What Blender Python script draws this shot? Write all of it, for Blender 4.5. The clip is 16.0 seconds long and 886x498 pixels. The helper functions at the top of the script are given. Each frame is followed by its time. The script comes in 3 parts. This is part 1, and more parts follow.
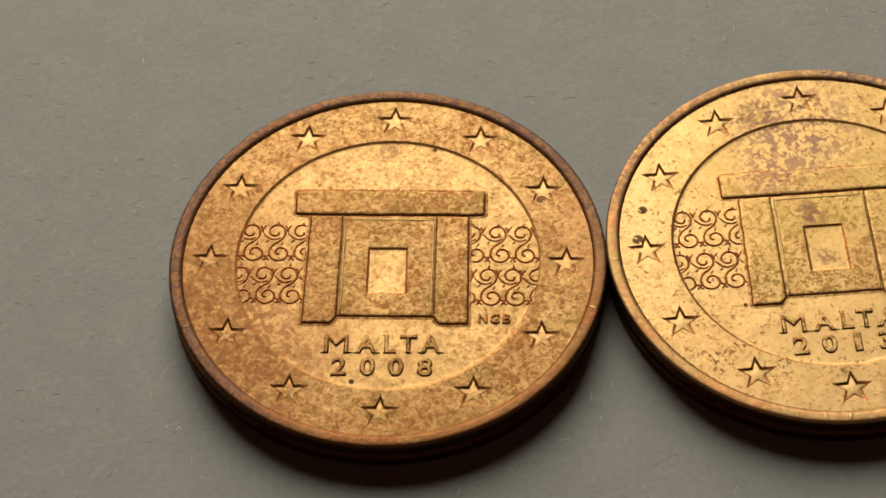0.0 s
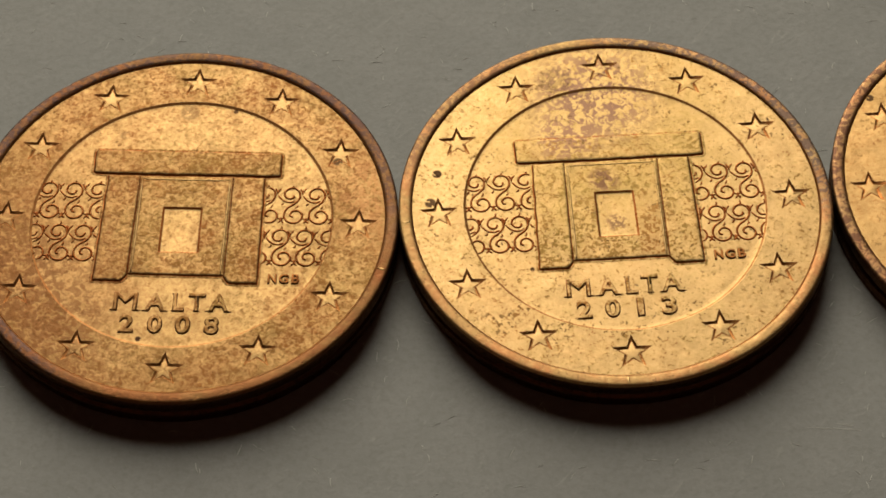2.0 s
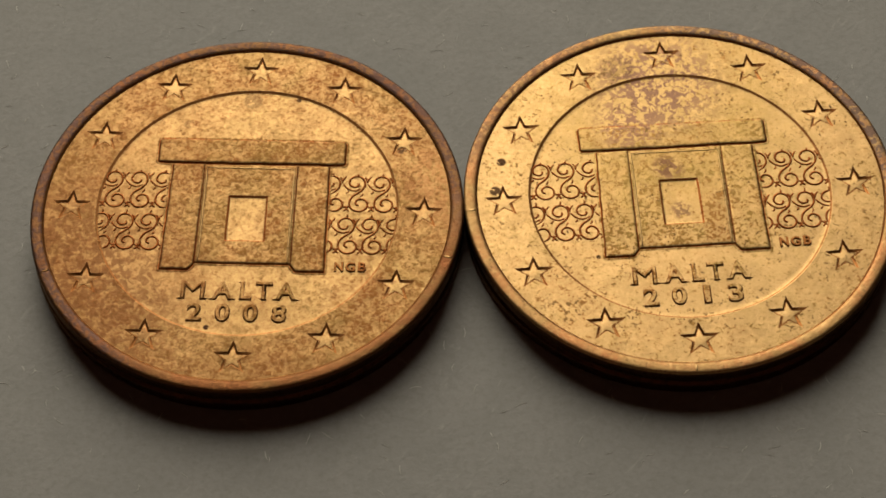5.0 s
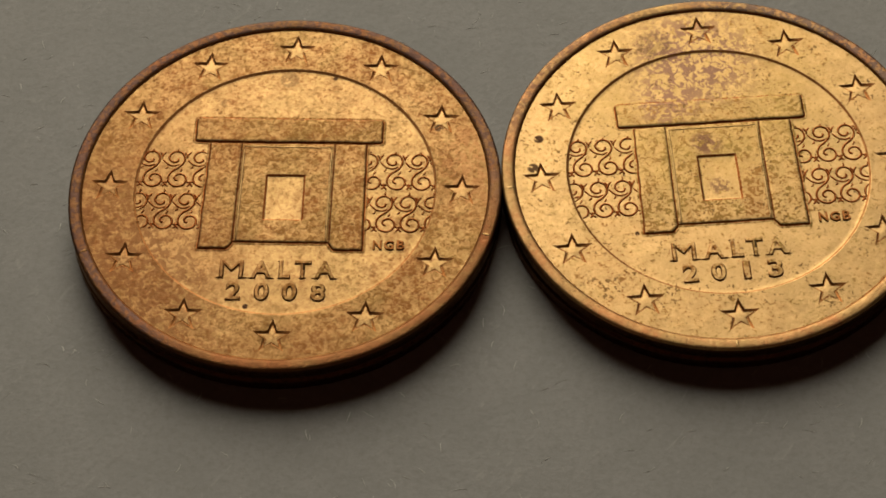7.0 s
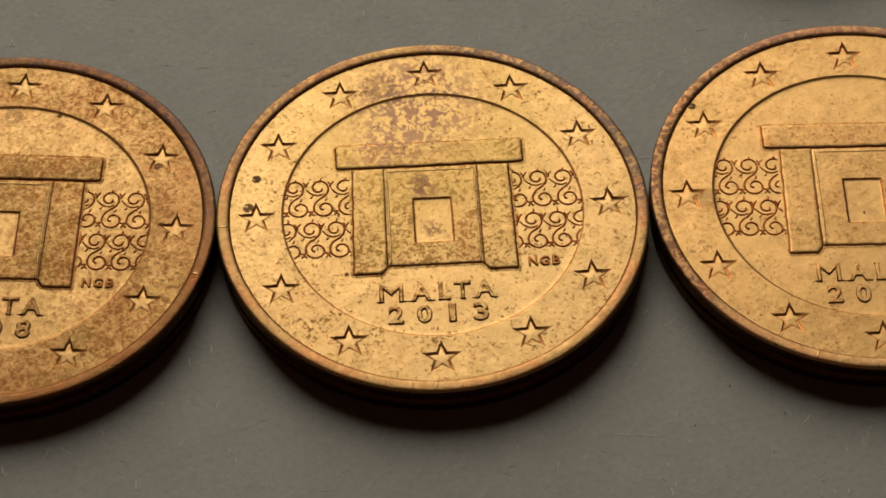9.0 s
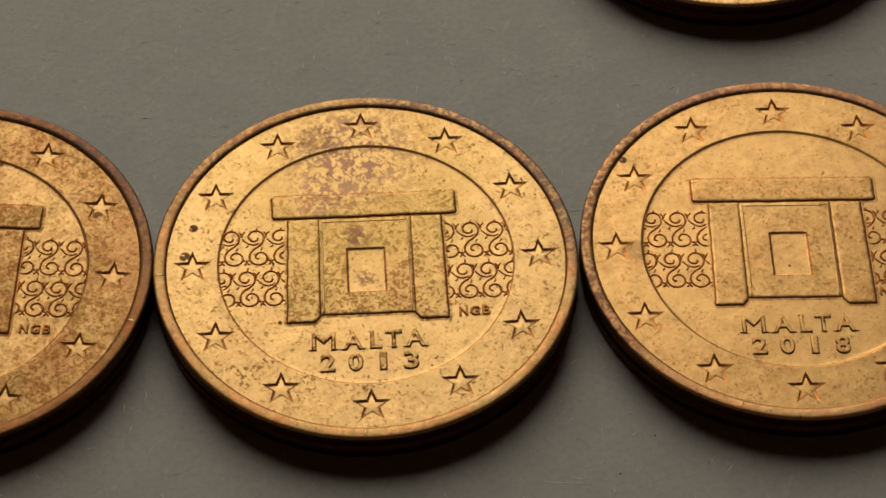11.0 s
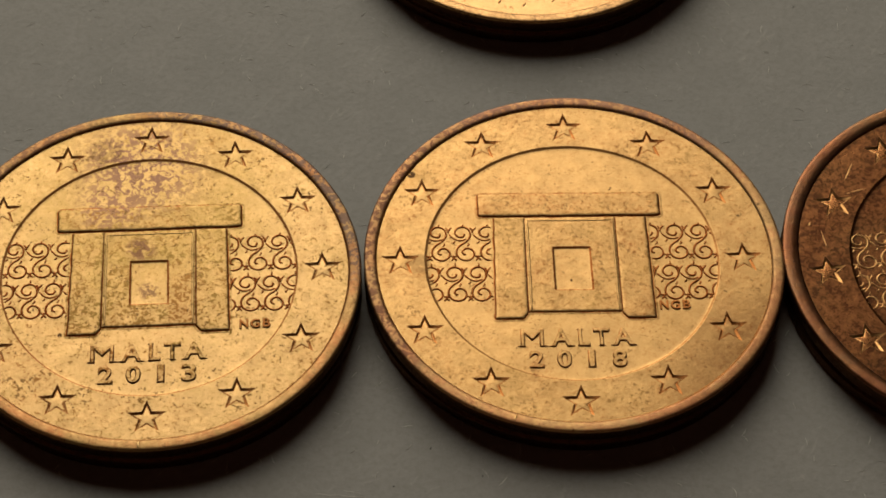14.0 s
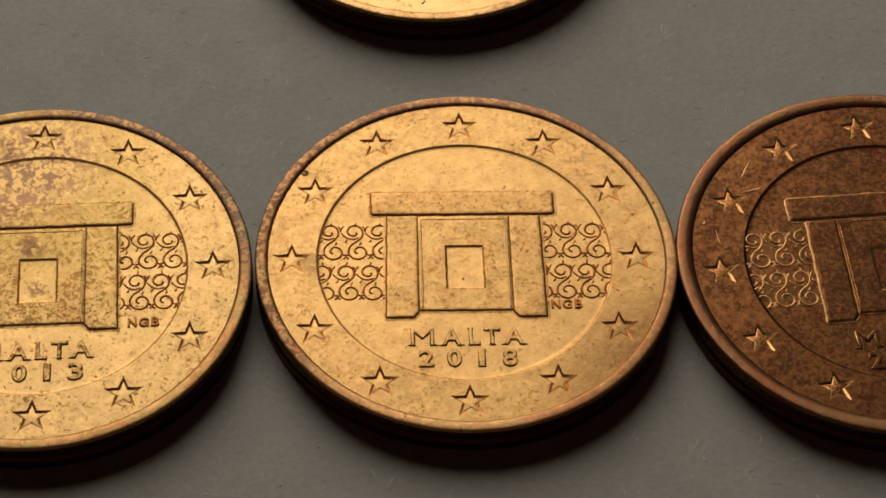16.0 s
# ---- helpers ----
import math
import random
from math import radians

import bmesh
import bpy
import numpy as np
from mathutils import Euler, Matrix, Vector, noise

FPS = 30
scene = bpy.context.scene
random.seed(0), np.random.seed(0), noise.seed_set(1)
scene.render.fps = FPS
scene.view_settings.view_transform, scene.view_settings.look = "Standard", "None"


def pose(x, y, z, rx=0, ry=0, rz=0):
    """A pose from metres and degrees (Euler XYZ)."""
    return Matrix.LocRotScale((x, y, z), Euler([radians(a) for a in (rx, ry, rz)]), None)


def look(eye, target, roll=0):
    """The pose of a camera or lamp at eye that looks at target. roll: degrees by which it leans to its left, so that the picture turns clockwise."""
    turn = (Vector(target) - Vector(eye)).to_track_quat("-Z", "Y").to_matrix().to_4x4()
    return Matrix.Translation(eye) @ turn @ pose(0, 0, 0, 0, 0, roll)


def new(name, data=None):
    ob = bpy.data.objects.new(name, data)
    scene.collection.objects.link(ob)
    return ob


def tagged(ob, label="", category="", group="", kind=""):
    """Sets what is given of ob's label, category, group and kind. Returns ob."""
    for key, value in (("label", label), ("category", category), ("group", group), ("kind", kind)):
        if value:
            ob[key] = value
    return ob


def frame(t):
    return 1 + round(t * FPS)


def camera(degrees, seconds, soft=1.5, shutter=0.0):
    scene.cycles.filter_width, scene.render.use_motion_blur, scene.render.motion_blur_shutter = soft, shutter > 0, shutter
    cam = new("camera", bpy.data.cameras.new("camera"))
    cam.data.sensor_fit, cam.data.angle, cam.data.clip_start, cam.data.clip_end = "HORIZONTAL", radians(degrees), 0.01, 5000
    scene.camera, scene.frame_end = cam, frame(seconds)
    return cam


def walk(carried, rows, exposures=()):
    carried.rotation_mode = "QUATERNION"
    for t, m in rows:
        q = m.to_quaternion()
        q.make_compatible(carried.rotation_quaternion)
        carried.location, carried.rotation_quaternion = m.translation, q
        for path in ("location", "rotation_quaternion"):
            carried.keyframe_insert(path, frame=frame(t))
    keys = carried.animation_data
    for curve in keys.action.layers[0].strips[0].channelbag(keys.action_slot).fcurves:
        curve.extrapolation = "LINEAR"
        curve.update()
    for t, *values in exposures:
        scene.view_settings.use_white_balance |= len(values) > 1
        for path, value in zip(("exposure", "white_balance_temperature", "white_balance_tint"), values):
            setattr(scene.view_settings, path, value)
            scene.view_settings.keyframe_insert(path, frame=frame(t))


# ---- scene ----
MM = 0.001
cam = camera(19.66, 16.0, soft=1.75)
ROWS = [
    (0.0, 7.083, -64.611, 91.260, 4.122, -53.896, -2.865),
    (0.5, 8.019, -65.084, 91.526, 4.183, -54.074, -2.797),
    (1.0, 8.938, -65.313, 91.658, 3.796, -54.312, -2.294),
    (1.5, 11.848, -65.183, 91.757, 3.726, -54.491, -1.958),
    (2.0, 15.469, -65.525, 91.459, 3.546, -54.375, -1.530),
    (2.5, 17.829, -65.192, 91.628, 3.070, -54.372, -0.938),
    (3.0, 18.022, -65.034, 91.545, 2.758, -54.415, -0.596),
    (3.5, 18.425, -65.430, 91.700, 2.869, -54.316, -0.738),
    (4.0, 16.857, -65.859, 92.638, 2.745, -54.407, -0.689),
    (4.5, 15.419, -66.216, 92.897, 3.257, -54.642, -1.228),
    (5.0, 12.603, -65.775, 91.678, 3.537, -54.638, -1.648),
    (5.2, 11.504, -65.127, 90.383, 3.624, -54.680, -1.782),
    (7.3, 11.959, -66.080, 91.660, 4.423, -55.135, -2.779),
    (7.5, 12.511, -66.551, 91.550, 4.433, -54.898, -2.791),
    (8.0, 17.690, -66.771, 91.467, 4.160, -54.781, -2.174),
    (8.5, 20.888, -66.461, 90.739, 3.588, -54.506, -1.398),
    (9.0, 23.051, -65.649, 91.248, 3.156, -54.037, -0.869),
    (9.2, 23.110, -65.522, 91.756, 2.806, -54.153, -0.551),
    (11.3, 25.877, -66.761, 92.855, 2.485, -52.869, 0.130),
    (11.5, 26.271, -66.780, 92.732, 2.539, -52.867, 0.067),
    (12.0, 27.295, -67.060, 92.470, 2.332, -52.781, 0.246),
    (12.5, 27.734, -67.088, 92.280, 2.237, -52.645, 0.324),
    (13.0, 29.376, -67.247, 93.180, 2.241, -52.512, 0.377),
    (13.5, 32.217, -67.334, 92.856, 1.689, -52.385, 0.922),
    (14.0, 33.605, -67.046, 92.805, 1.310, -52.308, 1.249),
    (14.5, 34.598, -66.750, 92.939, 1.014, -52.205, 1.464),
    (15.0, 35.077, -66.498, 92.718, 0.678, -52.177, 1.750),
    (15.5, 35.560, -66.349, 92.616, 0.594, -52.167, 1.812),
    (16.0, 37.435, -66.758, 92.166, 0.484, -52.165, 1.972),
]


def row_pose(x, y, z, yaw, pitch, roll):
    """A camera pose from millimetres and degrees: yaw to the left of +y, pitch up, roll as look()."""
    a, b = radians(yaw), radians(pitch)
    eye = Vector((x, y, z)) * MM
    return look(eye, eye + Vector((-math.sin(a) * math.cos(b), math.cos(a) * math.cos(b), math.sin(b))) * 0.1, roll)


walk(cam, [(t, row_pose(*p)) for t, *p in ROWS], exposures=[(0.0, 0.62, 6300, 7.5), (1.5, 0.46, 6300, 7.5), (3.5, 0.19, 6480, 9.8), (5.0, 0.22, 6480, 9.8), (9.0, 0.09, 6500, 10), (12.5, -0.02, 6500, 10), (16.0, -0.08, 6500, 10)])

# ---- light: one warm lamp high behind the coins, in a dim room ----
world = bpy.data.worlds.new("room_air")
world.use_nodes = True
world.node_tree.nodes["Background"].inputs["Color"].default_value = (0.9, 0.8, 0.65, 1)
world.node_tree.nodes["Background"].inputs["Strength"].default_value = 0.02
scene.world = world

LAMP_AT = Vector((-0.040, 0.280, 0.204))
LAMP_AIM = Vector((0.025, 0.0, 0.0))
lamp_data = bpy.data.lights.new("lamp", "AREA")
lamp_data.shape = "ELLIPSE"
lamp_data.size, lamp_data.size_y = 0.29, 0.34
lamp_data.energy = 1.29
lamp_data.color = (1.0, 0.90, 0.74)
lamp = new("lamp", lamp_data)
lamp.matrix_world = look(LAMP_AT, LAMP_AIM)


# ---- materials ----
class Nodes:
    """Short hand for building a node material."""

    def __init__(self, name):
        self.mat = bpy.data.materials.new(name)
        self.mat.use_nodes = True
        self.tree = self.mat.node_tree
        self.bsdf = self.tree.nodes["Principled BSDF"]
        self.pos = self.tree.nodes.new("ShaderNodeNewGeometry").outputs["Position"]

    def link(self, a, b):
        self.tree.links.new(a, b)

    def put(self, socket, value):
        if hasattr(value, "is_output"):
            self.link(value, socket)
        else:
            socket.default_value = value

    def noise(self, scale, detail=4.0, rough=0.6, distortion=0.0, vector=None, shift=(0, 0, 0)):
        n = self.tree.nodes.new("ShaderNodeTexNoise")
        n.inputs["Scale"].default_value = scale
        n.inputs["Detail"].default_value = detail
        n.inputs["Roughness"].default_value = rough
        n.inputs["Distortion"].default_value = distortion
        m = self.tree.nodes.new("ShaderNodeVectorMath")
        m.operation = "ADD"
        self.link(vector or self.pos, m.inputs[0])
        m.inputs[1].default_value = shift
        self.link(m.outputs[0], n.inputs["Vector"])
        return n.outputs["Fac"]

    def stretched(self, sx, sy, sz, turn=0.0):
        m = self.tree.nodes.new("ShaderNodeMapping")
        m.vector_type = "TEXTURE"
        m.inputs["Scale"].default_value = (1 / sx, 1 / sy, 1 / sz)
        m.inputs["Rotation"].default_value = (0, 0, radians(turn))
        self.link(self.pos, m.inputs["Vector"])
        return m.outputs["Vector"]

    def ramp(self, value, lo, hi, a=0.0, b=1.0):
        n = self.tree.nodes.new("ShaderNodeMapRange")
        n.interpolation_type = "SMOOTHSTEP"
        self.put(n.inputs["Value"], value)
        for key, v in (("From Min", lo), ("From Max", hi), ("To Min", a), ("To Max", b)):
            n.inputs[key].default_value = v
        return n.outputs["Result"]

    def math(self, op, a, b=0.0):
        n = self.tree.nodes.new("ShaderNodeMath")
        n.operation = op
        self.put(n.inputs[0], a)
        self.put(n.inputs[1], b)
        return n.outputs[0]

    def mix(self, fac, a, b):
        n = self.tree.nodes.new("ShaderNodeMix")
        n.data_type = "RGBA"
        self.put(n.inputs[0], fac)
        for socket, v in ((n.inputs[6], a), (n.inputs[7], b)):
            self.put(socket, v if hasattr(v, "is_output") else (*v, 1))
        return n.outputs[2]

    def near(self, point, radius, soft):
        """1 within radius of a point, fading over soft."""
        n = self.tree.nodes.new("ShaderNodeVectorMath")
        n.operation = "DISTANCE"
        self.link(self.pos, n.inputs[0])
        n.inputs[1].default_value = point
        return self.ramp(n.outputs["Value"], radius, radius + soft, 1.0, 0.0)

    def bump(self, height, strength, distance, under=None):
        n = self.tree.nodes.new("ShaderNodeBump")
        n.inputs["Strength"].default_value = strength
        n.inputs["Distance"].default_value = distance
        self.link(height, n.inputs["Height"])
        if under:
            self.link(under, n.inputs["Normal"])
        return n.outputs["Normal"]

    def done(self, **values):
        for key, v in values.items():
            socket = self.bsdf.inputs[key.replace("_", " ")]
            if not hasattr(v, "is_output") and isinstance(v, tuple):
                v = (*v, 1)
            self.put(socket, v)
        return self.mat


def coin_metal(name, clean, tarnish, cover, rough=0.38, grain=1.0, specks=0.4, stain_shades=(), streak=0.0, shift=0.0, blots=(), crisp=0.4, pits=0.6, olive=0.12, sheen=(1.0, 0.8, 0.6)):
    """Worn copper plating. cover: how much of it the tarnish takes (0 to 1). Rows for real stains and for shade put
    into the colour: x, y, radius, soft, colour, strength and evenness, in millimetres.
    """
    n = Nodes(name)
    off = (shift, shift * 0.7, 0)
    patches = n.noise(260, 5, 0.6, 0.4, shift=off)
    mottle = n.noise(1500, 3, 0.65, 0.5, shift=off)
    crust = n.noise(5000, 2, 0.55, 0.8, shift=off)
    fine = n.noise(9000, 1, 0.5, shift=off)
    both = n.math("ADD", n.math("MULTIPLY", patches, 0.25), n.math("ADD", n.math("MULTIPLY", mottle, 0.25), n.math("MULTIPLY", crust, 0.5)))
    soft = n.ramp(both, 0.48 - 0.36 * cover, 0.92 - 0.36 * cover)
    grit = n.math("ADD", n.math("MULTIPLY", crust, 0.6), n.math("MULTIPLY", both, 0.4))
    flecks = n.ramp(grit, 0.665 - 0.24 * cover, 0.72 - 0.24 * cover)
    mask = n.math("MINIMUM", n.math("ADD", n.math("MULTIPLY", soft, 1.1 - crisp), n.math("MULTIPLY", flecks, crisp)), 1.0)
    hue = n.ramp(n.noise(330, 4, 0.65, 0.6, shift=(shift, 0.6, 0)), 0.35, 0.65)
    toning = n.mix(hue, tuple(v * w for v, w in zip(tarnish, (1.08, 0.84, 0.72))), tuple(v * w for v, w in zip(tarnish, (0.98, 1.08, 0.92))))
    colour = n.mix(mask, clean, toning)
    greenish = n.ramp(n.noise(2000, 4, 0.7, 0.4, shift=(0.5, shift, 0)), 0.5, 0.60, 0.0, olive)
    colour = n.mix(greenish, colour, (clean[0] * 0.72, clean[1] * 0.8, clean[2] * 0.6))
    tone = n.ramp(n.noise(1200, 3, 0.6, shift=(0.3, shift, 0)), 0.3, 0.7, 0.9, 1.07)
    value = n.tree.nodes.new("ShaderNodeHueSaturation")
    n.link(colour, value.inputs["Color"])
    n.link(tone, value.inputs["Value"])
    colour = value.outputs["Color"]
    dark = mask
    for sx, sy, radius, soft, paint, strength, even in stain_shades:
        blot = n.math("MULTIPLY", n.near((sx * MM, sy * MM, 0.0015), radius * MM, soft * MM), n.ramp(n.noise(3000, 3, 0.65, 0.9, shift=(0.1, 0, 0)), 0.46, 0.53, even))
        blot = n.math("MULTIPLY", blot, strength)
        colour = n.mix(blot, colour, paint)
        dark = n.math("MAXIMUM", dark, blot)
    spots = n.math("MULTIPLY", n.ramp(n.noise(2600, 2, 0.5, 0.3, shift=(0.7, shift, 0)), 0.70, 0.76), n.ramp(n.noise(420, 2, shift=(0.2, shift, 0)), 0.42, 0.6))
    spots = n.math("MULTIPLY", spots, specks)
    colour = n.mix(spots, colour, (0.045, 0.022, 0.010))
    dark = n.math("MAXIMUM", dark, spots)
    chips = n.math("MULTIPLY", n.ramp(n.noise(6200, 2, 0.5, 0.5, shift=(0.9, shift, 0)), 0.59, 0.64), n.ramp(n.noise(700, 3, 0.6, shift=(0.4, shift, 0)), 0.45, 0.6))
    chips = n.math("MULTIPLY", chips, pits)
    colour = n.mix(chips, colour, tuple(v * w for v, w in zip(tarnish, (0.50, 0.46, 0.44))))
    dark = n.math("MAXIMUM", dark, chips)
    for bx, by, br, depth in blots:
        ragged = n.math("MULTIPLY", n.near((bx * MM, by * MM, 0.0015), br * MM * 0.75, br * MM * 0.4), n.ramp(n.noise(3600, 3, 0.6, 0.5), 0.38, 0.46))
        ragged = n.math("MULTIPLY", ragged, depth)
        colour = n.mix(ragged, colour, (0.03, 0.013, 0.007))
        dark = n.math("MAXIMUM", dark, ragged)
    roughness = n.math("ADD", n.math("MULTIPLY", dark, 0.14), n.ramp(fine, 0.3, 0.7, rough - 0.05, rough + 0.05))
    normal = n.bump(fine, 0.35 * grain, 0.00003)
    normal = n.bump(crust, 0.32 * grain, 0.00007, normal)
    normal = n.bump(mottle, 0.28 * grain, 0.00012, normal)
    normal = n.bump(patches, 0.15, 0.00008, normal)
    if streak:
        lines = n.noise(2600, 3, 0.7, vector=n.stretched(0.12, 1, 1, 38))
        normal = n.bump(lines, streak, 0.00004, normal)
    metal = n.math("SUBTRACT", 1.0, n.math("MULTIPLY", dark, 0.1))
    return n.done(Base_Color=colour, Roughness=roughness, Metallic=metal, Normal=normal, Specular_Tint=sheen)


def paper_material():
    n = Nodes("grey_card")
    pulp = n.noise(420, 5, 0.6, 0.3)
    grain = n.noise(3200, 5, 0.7)
    hair = n.noise(1800, 3, 0.7, 1.2, vector=n.stretched(1, 0.35, 1, -35))
    tooth = n.noise(5200, 3, 0.6, 0.4)
    colour = n.mix(n.ramp(pulp, 0.3, 0.7), (0.256, 0.256, 0.240), (0.282, 0.280, 0.264))
    colour = n.mix(n.ramp(grain, 0.4, 0.7, 0.0, 0.6), colour, (0.215, 0.215, 0.195))
    colour = n.mix(n.ramp(hair, 0.60, 0.74, 0.0, 0.4), colour, (0.37, 0.365, 0.335))
    normal = n.bump(tooth, 0.2, 0.00006)
    normal = n.bump(grain, 0.17, 0.0001, normal)
    normal = n.bump(hair, 0.13, 0.00012, normal)
    normal = n.bump(pulp, 0.1, 0.0003, normal)
    return n.done(Base_Color=colour, Roughness=0.82, Normal=normal)


def plain_material(name, a, b, scale, rough):
    n = Nodes(name)
    big, small = n.noise(scale, 4), n.noise(scale * 14, 4)
    colour = n.mix(n.ramp(big, 0.3, 0.7), a, b)
    return n.done(Base_Color=colour, Roughness=rough, Normal=n.bump(small, 0.2, 0.001))


M_PAPER = paper_material()
M_WALL = plain_material("wall_paint", (0.12, 0.085, 0.065), (0.14, 0.10, 0.075), 3, 0.8)
# Invented red for the unseen south wall, to warm dark reflections on the coins.
M_RED_BOUNCE = plain_material("red_bounce", (0.22, 0.085, 0.053), (0.25, 0.097, 0.06), 3, 0.8)
M_TABLE = plain_material("table_top", (0.16, 0.11, 0.07), (0.2, 0.14, 0.09), 8, 0.5)
M_FIBRE = plain_material("pale_fibre", (0.46, 0.46, 0.42), (0.58, 0.57, 0.52), 300, 0.8)
M_LINT = plain_material("dark_lint", (0.03, 0.03, 0.028), (0.06, 0.055, 0.05), 300, 0.8)


# ---- mesh helpers: all shapes in millimetres ----
def part(name, bm, material, parent=None, label="", smooth=True, flank=None):
    """Links a bmesh, drawn in millimetres, as one mesh object. flank: a second colour of metal, for the steep faces
    inside the rim.
    """
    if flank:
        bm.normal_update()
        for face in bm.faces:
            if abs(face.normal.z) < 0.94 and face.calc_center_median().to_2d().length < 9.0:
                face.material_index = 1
    bmesh.ops.scale(bm, vec=(MM, MM, MM), verts=bm.verts)
    me = bpy.data.meshes.new(name)
    bm.to_mesh(me)
    bm.free()
    me.materials.append(material)
    if flank:
        me.materials.append(flank)
    if smooth:
        me.shade_smooth()
    ob = new(name, me)
    ob.parent = parent
    return tagged(ob, label)


def box(bm, x0, x1, y0, y1, z0, z1):
    bmesh.ops.create_cube(bm, size=1, matrix=Matrix.Translation(((x0 + x1) / 2, (y0 + y1) / 2, (z0 + z1) / 2)) @ Matrix.Diagonal((x1 - x0, y1 - y0, z1 - z0, 1)))


def inset(pts, d):
    """A closed outline, counter-clockwise, moved inwards by d."""
    if not d:
        return list(pts)
    out, k = [], len(pts)
    for i in range(k):
        e1, e2 = (pts[i] - pts[i - 1]).normalized(), (pts[(i + 1) % k] - pts[i]).normalized()
        n1, n2 = Vector((-e1.y, e1.x)), Vector((-e2.y, e2.x))
        out.append(pts[i] + (n1 + n2) * (d / max(0.25, 1 + n1.dot(n2))))
    return out


def loft(bm, outline, profile, cap=True):
    """Rings of the outline at (inset, z) of the profile, joined by faces; the last one closed. Returns the first and last ring."""
    rings = [[bm.verts.new((p.x, p.y, z)) for p in (outline(d) if callable(outline) else inset(outline, d))] for d, z in profile]
    k = len(rings[0])
    for a, b in zip(rings, rings[1:]):
        for i in range(k):
            bm.faces.new((a[i], a[(i + 1) % k], b[(i + 1) % k], b[i]))
    if cap:
        fill(bm, [rings[-1]])
    return rings[0], rings[-1]


def fill(bm, rings):
    """A flat face between closed rings of vertices, the first round the others."""
    edges = []
    for ring in rings:
        for a, b in zip(ring, ring[1:] + ring[:1]):
            edges.append(bm.edges.get((a, b)) or bm.edges.new((a, b)))
    made = bmesh.ops.triangle_fill(bm, use_beauty=True, use_dissolve=False, edges=edges)["geom"]
    for face in made:
        if isinstance(face, bmesh.types.BMFace):
            face.normal_update()
            if face.normal.z < 0:
                face.normal_flip()


def circle(r, k=192, c=(0, 0)):
    return [Vector((c[0] + r * math.cos(2 * math.pi * i / k), c[1] + r * math.sin(2 * math.pi * i / k))) for i in range(k)]


def star_outline(r, c=(0, 0)):
    out = []
    for i in range(10):
        a, q = math.pi / 2 + i * math.pi / 5, r if i % 2 == 0 else r * 0.41
        out.append(Vector((c[0] + q * math.cos(a), c[1] + q * math.sin(a))))
    return out


def hewn(corners, radius, step, shake, seed):
    """The outline of a hewn stone, as a function of the inset: rounded corners and slightly uneven sides."""
    base = [Vector(c) for c in corners]
    k = len(base)
    runs = [max(1, int(((base[(i + 1) % k] - base[i]).length - 2 * radius) / step)) for i in range(k)]

    def ring(d):
        moved, r, out = inset(base, d), max(0.02, radius - d), []
        for i in range(k):
            p, a, b = moved[i], moved[i - 1], moved[(i + 1) % k]
            u, v = (a - p).normalized(), (b - p).normalized()
            p0, p1 = p + u * r, p + v * r
            for j in range(5):
                s = j / 4
                out.append(p0 * (1 - s) ** 2 + p * 2 * s * (1 - s) + p1 * s * s)
            nxt = b - v * r
            out += [p1.lerp(nxt, j / runs[i]) for j in range(1, runs[i])]
        bent = []
        for p in out:
            q = noise.noise_vector((p.x * 1.7, p.y * 1.7, seed)) + noise.noise_vector((p.x * 5.1, p.y * 5.1, seed)) * 0.35
            bent.append(p + Vector((q.x, q.y)) * shake)
        return bent

    return ring


# Heights of the faces of a coin above the card.
RIM, RING, FIELD, RELIEF = 1.625, 1.515, 1.457, 1.537
R_COIN, R_RIM, R_FIELD, R_STARS, STAR = 9.40, 8.87, 6.66, 7.74, 0.90


def relief_profile(h, w, z0=FIELD):
    """A low swell of metal round the foot, the flank, and a gently rounded shoulder, as a worn die leaves them."""
    return [(-0.11, z0 - 0.003), (-0.04, z0 + 0.014), (-0.022, z0 + 0.012), (0.0, z0 + 0.004), (w * 0.5, z0 + 0.5 * h), (w * 0.85, z0 + 0.80 * h), (w * 1.2, z0 + 0.90 * h), (w * 2.2, z0 + h), (w * 2.7, z0 + h)]


def turned(prof, at, grow, close=False, seed=0.0):
    """A slightly uneven turned surface from (radius, z) pairs."""
    bm, k, rings = bmesh.new(), 224, []
    for r, z in prof:
        ring = []
        for i in range(k):
            a = 2 * math.pi * i / k
            c, s = math.cos(a), math.sin(a)
            wob = 0.014 * noise.noise((c * 3, s * 3, z * 2 + seed)) + 0.006 * noise.noise((c * 17, s * 17, z * 3 + seed)) if z > 0.3 else 0
            q = r + wob + (grow if r > 9.0 else 0)
            ring.append(bm.verts.new((at[0] + q * c, at[1] + q * s, z + wob * 0.3)))
        rings.append(ring)
    for a, b in zip(rings, rings[1:]):
        for i in range(k):
            bm.faces.new((a[i], a[(i + 1) % k], b[(i + 1) % k], b[i]))
    if close:
        bm.faces.new(list(reversed(rings[0])))
    return bm


SHOULDER = (R_COIN, 1.49)


def coin_edge(at, grow):
    """The side of the coin with the groove that runs round it, and its underside."""
    prof = [(8.9, 0.0), (9.2, 0.01), (9.33, 0.05), (9.385, 0.13), (R_COIN, 0.25), (R_COIN, 0.66), (9.39, 0.69), (9.30, 0.73), (9.28, 0.77), (9.28, 0.90),
            (9.30, 0.94), (9.39, 0.98), (R_COIN, 1.02), SHOULDER]
    return turned(prof, at, grow, True)


